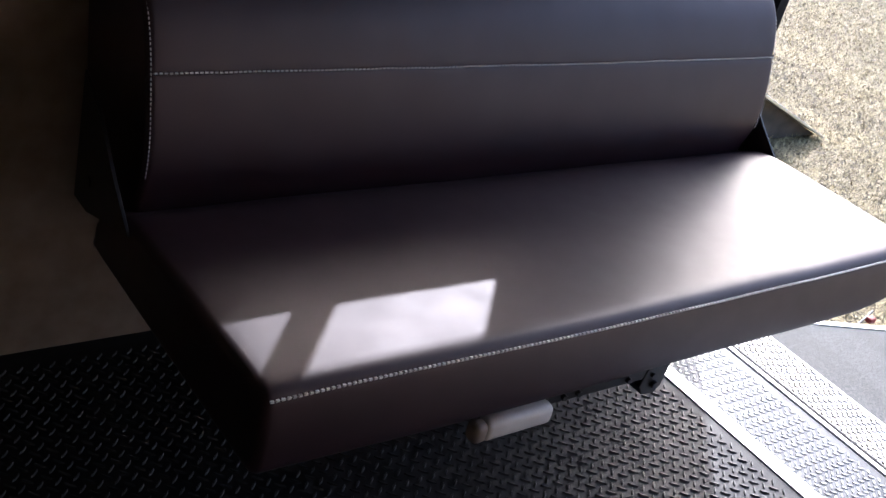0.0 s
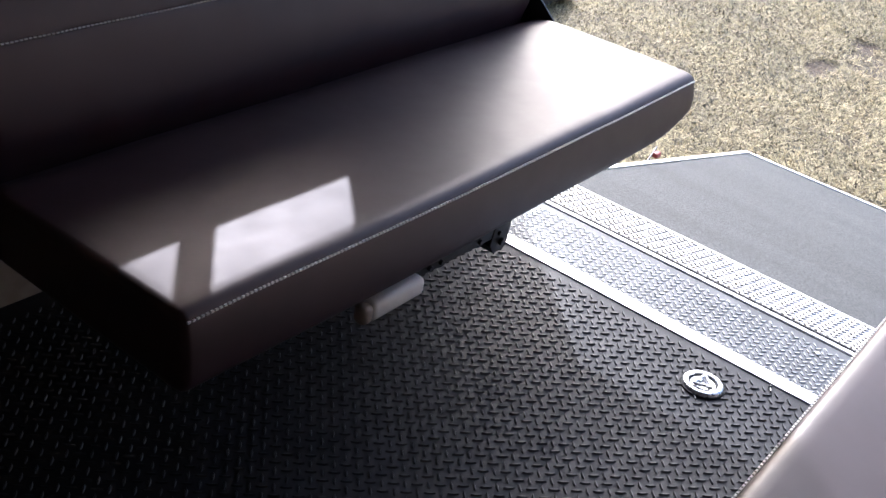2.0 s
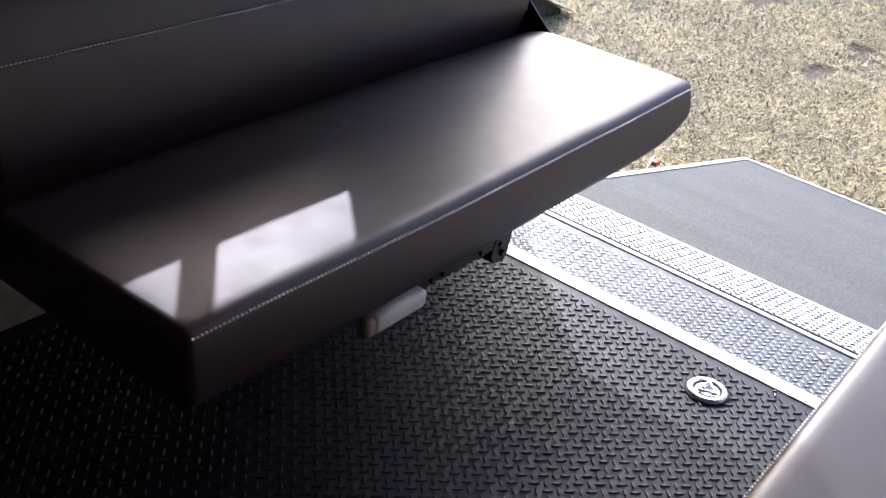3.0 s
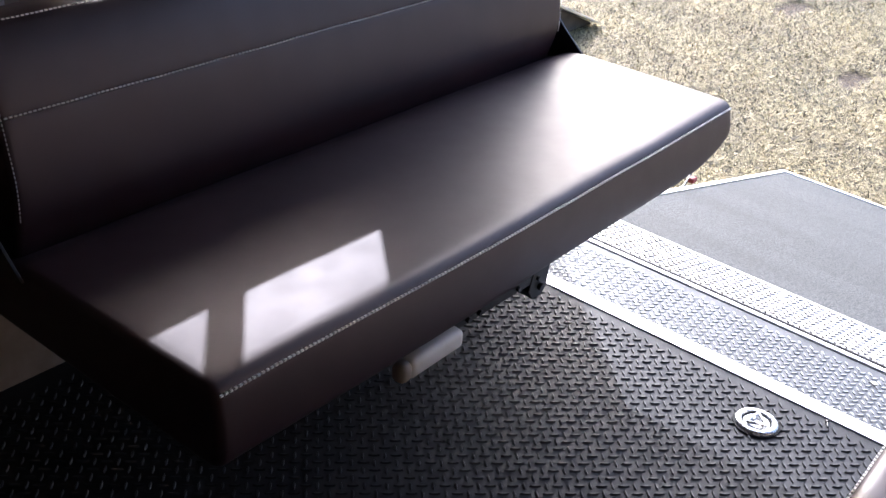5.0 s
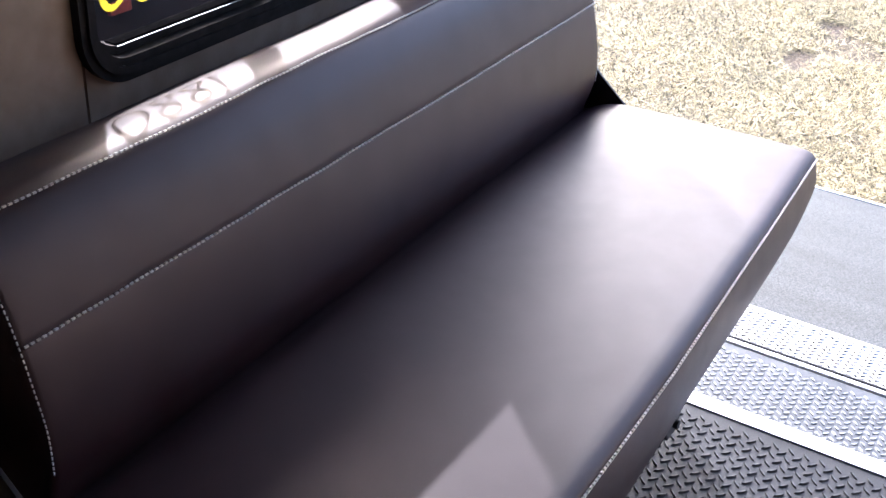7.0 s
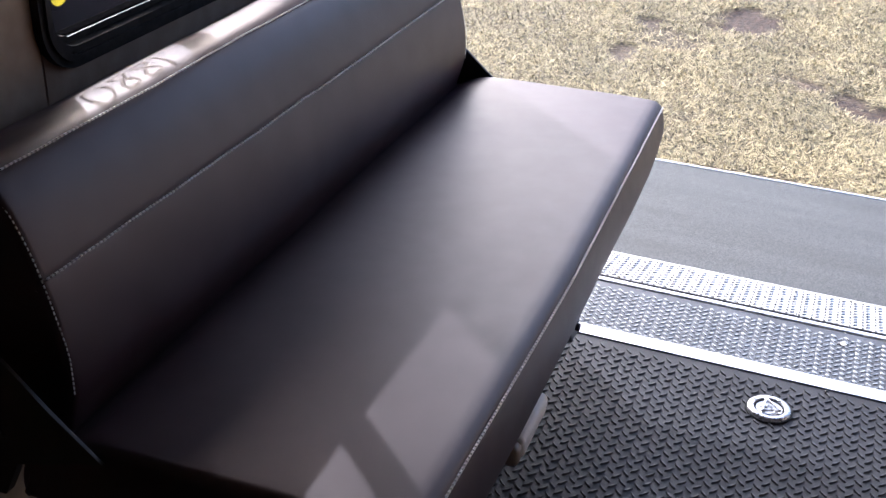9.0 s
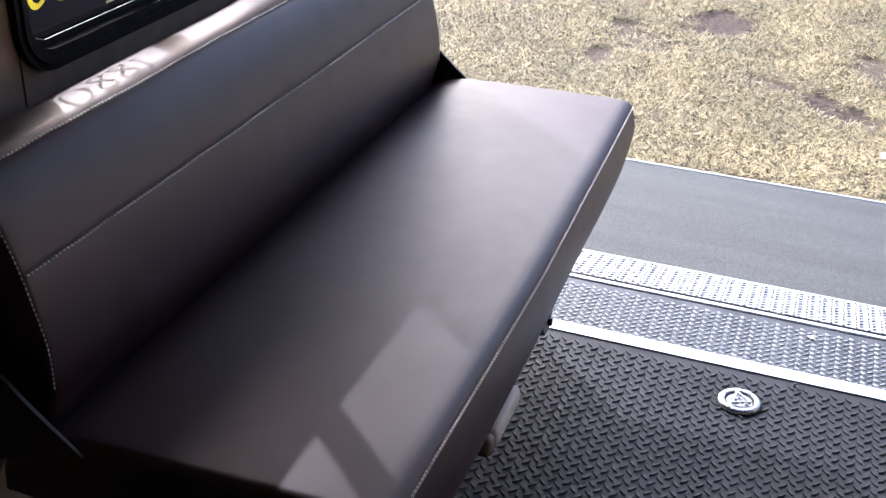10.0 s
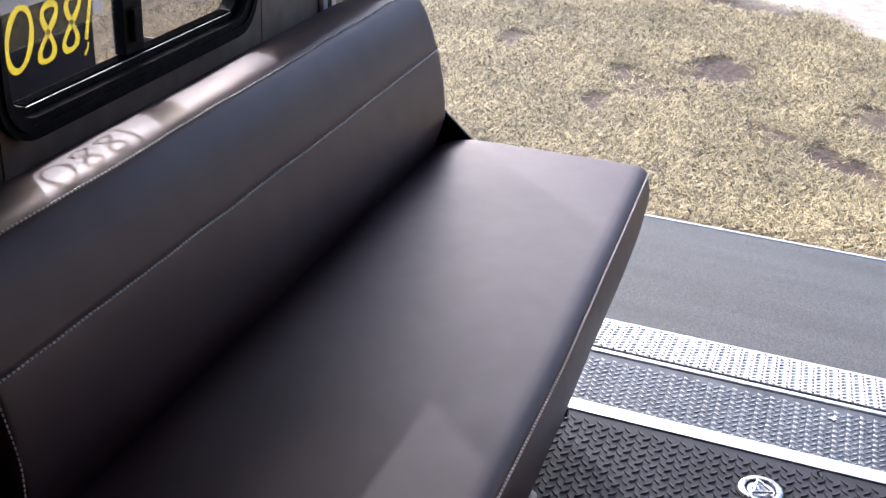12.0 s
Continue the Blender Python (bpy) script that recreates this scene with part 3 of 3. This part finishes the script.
# ---- things on the floor ----
def tie_down(x, y):
    t = thing("tie_down_ring", "chrome recessed tie-down ring set in the rubber floor", "tie-down")
    bm = bmesh.new()
    prof = [(0.020, 0.0050), (0.033, 0.0055), (0.0355, 0.0105), (0.042, 0.0112), (0.0465, 0.0095), (0.049, 0.006), (0.049, 0.003)]
    rows = []
    n = 48
    for r, z in prof:
        rows.append([bm.verts.new((x + r * math.cos(2 * math.pi * i / n), y + r * math.sin(2 * math.pi * i / n), z)) for i in range(n)])
    for a, b in zip(rows, rows[1:]):
        for i in range(n):
            bm.faces.new((a[i], a[(i + 1) % n], b[(i + 1) % n], b[i]))
    bm.faces.new(rows[0])
    part("flange", bm, CHROME, t, smooth=True)
    part("flange_gasket", add_rod(bmesh.new(), (x, y, -0.001), (x, y, 0.0048), 0.0530, 48), GASKET, t, "black rubber rim")
    bm = bmesh.new()
    n = 40
    for r0, r1 in ((0.0295, 0.0340),):
        a = [bm.verts.new((x + r0 * math.cos(2 * math.pi * i / n), y + r0 * math.sin(2 * math.pi * i / n), 0.0062)) for i in range(n)]
        b = [bm.verts.new((x + r1 * math.cos(2 * math.pi * i / n), y + r1 * math.sin(2 * math.pi * i / n), 0.0068)) for i in range(n)]
        for i in range(n):
            bm.faces.new((a[i], a[(i + 1) % n], b[(i + 1) % n], b[i]))
    part("groove", bm, GASKET, t, "dark groove")
    pts = [Vector((x + u, y + v, 0.0112)) for u, v in ((0.026, 0.009), (-0.021, 0.014), (-0.006, -0.025))]
    bm = bmesh.new()
    for a, b in zip(pts, pts[1:] + pts[:1]):
        add_rod(bm, a, b, 0.0036, 10)
    for p in pts:
        bmesh.ops.create_uvsphere(bm, u_segments=10, v_segments=6, radius=0.0038, matrix=Matrix.Translation(p))
    part("ring", bm, CHROME, t, smooth=True)
    part("ring_clip", box((x - 0.006, y + 0.004, 0.0055), (x + 0.006, y + 0.020, 0.0135), 0.002), CHROME, t)
    for a in (60, 150, 240, 330):
        px, py = x + 0.040 * math.cos(radians(a)), y + 0.040 * math.sin(radians(a))
        part("screw", add_rod(bmesh.new(), (px, py, 0.0095), (px, py, 0.0122), 0.0032, 10), CHROME, t)
    return t


tie_down(1.201, -0.398)
_s = thing("loose_screw", "small dark screw lying on the rubber floor", "screw")
part("shank", add_rod(bmesh.new(), (1.306, -0.523, 0.004), (1.322, -0.515, 0.004), 0.0022, 8), BLACK_STEEL, _s)
part("head", add_rod(bmesh.new(), (1.322, -0.515, 0.004), (1.3255, -0.5133, 0.004), 0.0048, 10), BLACK_STEEL, _s)
_f = prism([(1.549, -0.536), (1.556, -0.545), (1.566, -0.535), (1.560, -0.524)], "z", 0.001, 0.0035, 0.0005)
tagged(mesh_object("paper_scrap", _f, WHITE_PLASTIC), "tiny white scrap lying on the metal threshold", "scrap")


# ---- the ramp door, let down onto the lawn ----
SLOPE = -0.246
RX0, RX1, RY0, RY1 = 1.66, 3.650, -1.335, 0.535


def on_ramp(x, y, h=0.0):
    k = 1 / math.hypot(1, SLOPE)
    return Vector((x - h * SLOPE * k, y, -0.011 + SLOPE * (x - 1.66) + h * k))


def ramp_slab(x0, x1, y0, y1, h0, h1, bevel=0.0):
    bm = box((x0, y0, h0), (x1, y1, h1), bevel)
    for v in bm.verts:
        v.co = on_ramp(*v.co)
    return bm


ramp = thing("ramp_door", "grey gritted ramp door with bright edges lowered onto dry grass", "ramp")
part("deck", ramp_slab(1.948, RX1 - 0.03, RY0 + 0.028, RY1 - 0.026, -0.04, 0.0), GRIT, ramp, "dark grey gritted deck")
part("core", ramp_slab(RX0 + 0.02, RX1 - 0.03, RY0 + 0.028, RY1 - 0.026, -0.055, -0.0405), WHITE_PAINT, ramp)
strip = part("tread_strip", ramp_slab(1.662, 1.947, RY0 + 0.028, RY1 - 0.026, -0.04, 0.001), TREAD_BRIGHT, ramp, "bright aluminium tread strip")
lugs("tread_bars", STRIP_BAR, 1.668, 1.945, RY0 + 0.03, RY1 - 0.03, 0.0262, 0.0320, 0.0180, 0.0080, 0.0032, lambda x, y, h: on_ramp(x, y, h + 0.001), strip, "raised aluminium tread bars")
part("side_trim", ramp_slab(1.662, RX1, RY1 - 0.025, RY1, -0.055, 0.005, 0.002), ALU, ramp, "bright aluminium edge")
part("side_trim", ramp_slab(1.662, RX1, RY0, RY0 + 0.027, -0.055, 0.005, 0.002), ALU, ramp, "bright aluminium edge")
part("end_trim", ramp_slab(RX1 - 0.029, RX1, RY0 + 0.028, RY1 - 0.026, -0.055, 0.005, 0.002), ALU, ramp, "bright aluminium edge")
bm = bmesh.new()
add_rod(bm, (1.650, RY0, -0.004), (1.650, RY1, -0.004), 0.0065, 12)
part("hinge_pin", bm, BLACK_STEEL, ramp)
part("side_latch", box((2.755, 0.545, -0.280), (2.79, 0.570, -0.260), 0.005), RED, ramp, "small red latch")
part("latch_arm", add_rod(bmesh.new(), (2.66, 0.54, -0.262), (2.83, 0.59, -0.268), 0.004, 8), BLACK_STEEL, ramp)


# ---- outside: lawn and what stands on it ----
GROUND = -0.545


def smooth01(v):
    v = min(max(v, 0.0), 1.0)
    return v * v * (3 - 2 * v)


def soil_at(x, y):
    s = 0.0
    rag = 0.5 * noise.noise(Vector((x * 6, y * 6, 1))) + 0.55 * noise.noise(Vector((x * 19, y * 19, 5)))
    for cx, cy, a, b, k in SOIL_SPOTS:
        d = math.hypot((x - cx) / a, (y - cy) / b) / 1.18
        if d < 2.2:
            s = max(s, k * smooth01((1.15 - d + rag) * 1.8))
    bare = noise.noise(Vector((x * 1.9, y * 1.9, 7))) + 0.6 * noise.noise(Vector((x * 6.5, y * 6.5, 8)))
    return max(s, 0.4 * smooth01((bare - 0.60) * 3.0))


def sand_at(x, y):
    d = (x - 7.86) - 0.62 * (y - 0.14) + 0.35 * noise.noise(Vector((x * 1.4, y * 1.4, 4)))
    return smooth01(d * 2.2) * smooth01((26 - x) / 8)


def lawn():
    def axis(lo, hi, step, far):
        mid = list(np.arange(lo, hi, step))
        out, d = [], step * 2
        v = hi
        while v < far:
            out.append(v)
            v += d
            d *= 1.35
        down, d, v = [], step * 2, lo
        while v > -far:
            v -= d
            d *= 1.35
            down.append(v)
        return down[::-1] + mid + out + [far]
    xs, ys = axis(3.4, 8.6, 0.045, 3000), axis(-1.6, 4.2, 0.045, 3000)
    verts, cols = [], []
    for x in xs:
        for y in ys:
            near = abs(x) < 40 and abs(y) < 40
            s = soil_at(x, y) if near else 0
            g = sand_at(x, y) if near else 0
            z = GROUND + (0.012 * noise.noise(Vector((x * 2, y * 2, 0))) + 0.008 * noise.noise(Vector((x * 7, y * 7, 2))) - 0.012 * s if near else 0)
            verts.append((x, y, z))
            cols.append((s, g, 0, 1))
    ny = len(ys)
    faces = [(i * ny + j, (i + 1) * ny + j, (i + 1) * ny + j + 1, i * ny + j + 1) for i in range(len(xs) - 1) for j in range(ny - 1)]
    me = bpy.data.meshes.new("ground")
    me.from_pydata(verts, [], faces)
    attr = me.color_attributes.new("cover", "FLOAT_COLOR", "POINT")
    attr.data.foreach_set("color", np.array(cols, dtype=np.float32).ravel())
    me.materials.append(ground_material())
    me.polygons.foreach_set("use_smooth", [True] * len(me.polygons))
    tagged(new("ground", me), "dry straw-coloured lawn with bare soil patches and sand", "ground", kind="structure")


lawn()


def grass():
    rng = np.random.default_rng(5)
    verts, faces = [], []
    count = 0
    while count < 330000:
        x = 2.6 + 7.6 * rng.random() ** 0.95
        y = -1.4 + 6.0 * rng.random()
        if RY0 - 0.02 < y < RY1 + 0.02 and x < RX1 + 0.01:
            continue
        if rng.random() < 1.3 * max(soil_at(x, y), sand_at(x, y)):
            continue
        count += 1
        a = rng.random() * 2 * math.pi
        ln, wd, up = 0.020 + 0.036 * rng.random(), 0.0017 + 0.0023 * rng.random(), 0.003 + 0.026 * rng.random() ** 2
        c, s = math.cos(a), math.sin(a)
        z = GROUND + 0.006 + 0.008 * noise.noise(Vector((x * 2, y * 2, 0)))
        k = len(verts)
        verts += [(x - s * wd, y + c * wd, z), (x + s * wd, y - c * wd, z), (x + c * ln, y + s * ln, z + up)]
        faces.append((k, k + 1, k + 2))
    me = bpy.data.meshes.new("grass")
    me.from_pydata(verts, [], faces)
    me.materials.append(STRAW)
    tagged(new("grass", me), "short dry straw-coloured grass blades over the lawn", "grass", kind="stuff")


grass()


def wedge_ramp():
    t = thing("loading_wedge", "low wedge ramp with pale top and shaded dark sides lying on grass", "ramp")
    side = [(4.72, -0.535), (4.72, -0.525), (4.03, -0.235), (3.87, -0.165), (3.86, -0.165), (3.86, -0.535)]
    # dark sides fill the shadowed space below the sloping sheet
    part("side_shade", prism(side, "y", 2.23, 2.26, 0.002), WEDGE_SHADE, t)
    part("side_shade", prism(side, "y", 2.97, 3.00, 0.002), WEDGE_SHADE, t)
    top = [(4.74, -0.527), (4.74, -0.515), (3.85, -0.141), (3.85, -0.162)]
    part("top_sheet", prism(top, "y", 2.17, 3.03, 0.002), ALU, t, "pale metal top sheet")
    return t


wedge_ramp()


def scrap(x, y):
    bm = bmesh.new()
    vs = [bm.verts.new((x + 0.022 * math.cos(a) * (1 + 0.3 * math.sin(3 * a)), y + 0.03 * math.sin(a), GROUND + 0.02 + 0.012 * math.sin(2 * a))) for a in np.linspace(0, 2 * math.pi, 12)[:-1]]
    top = bm.verts.new((x, y, GROUND + 0.032))
    for i in range(len(vs)):
        bm.faces.new((vs[i], vs[(i + 1) % len(vs)], top))
    tagged(mesh_object("paper_scrap", bm, RAIL_WHITE), "crumpled pale scrap lying on the dry grass", "scrap")


scrap(4.25, -0.78)


def neighbour():
    """A white box trailer parked alongside, seen through the window."""
    t = thing("parked_trailer", "white box trailer with dark shade beneath it parked on the lawn", "trailer")
    x0, x1, y0, y1, z0, z1 = -4.5, 3.74, 3.05, 5.3, 0.12, 1.95
    body = part("body", box((x0, y0, z0), (x1, y1, z1), 0.04, 3), WHITE_PAINT, t)
    part("roof", box((x0 + 0.03, y0 + 0.03, z1), (x1 - 0.03, y1 - 0.03, z1 + 0.04), 0.01), WHITE_PAINT, t)
    # added dark block in place of the shadowed gap under the body
    part("underside_shade", box((x0 + 0.02, y0 + 0.02, z0 - 0.46), (x1 - 0.02, y1 - 0.02, z0 - 0.001), 0.01), DARK_TRIM, t, "dark block for the shade underneath")
    for y in (y0 - 0.004, y1 + 0.001):
        part("corner_rail", box((x0 + 0.03, y, z0 + 0.01), (x1 - 0.03, y + 0.003, z0 + 0.06)), WHITE_PAINT, body)
    part("bumper", box((x1 + 0.001, y0 + 0.03, z0 - 0.16), (x1 + 0.09, y1 - 0.03, z0 - 0.06), 0.008), WHITE_PAINT, t, "pale rear bumper")
    for cx in (0.0, 0.85):
        for cy in (y0 + 0.02, y1 - 0.22):
            bm = bmesh.new()
            add_rod(bm, (cx, cy, GROUND + 0.33), (cx, cy + 0.2, GROUND + 0.33), 0.33, 28)
            wheel = part("wheel", bm, DARK_TRIM, t, "black rubber wheel")
            part("rim", add_rod(bmesh.new(), (cx, cy - 0.006, GROUND + 0.33), (cx, cy + 0.206, GROUND + 0.33), 0.19, 20), ALU, wheel)
    part("marker_lamp", box((2.55, y0 - 0.005, z0 - 0.22), (2.67, y0 + 0.0195, z0 - 0.17), 0.004), RED, t, "small red marker lamp")
    return t


neighbour()
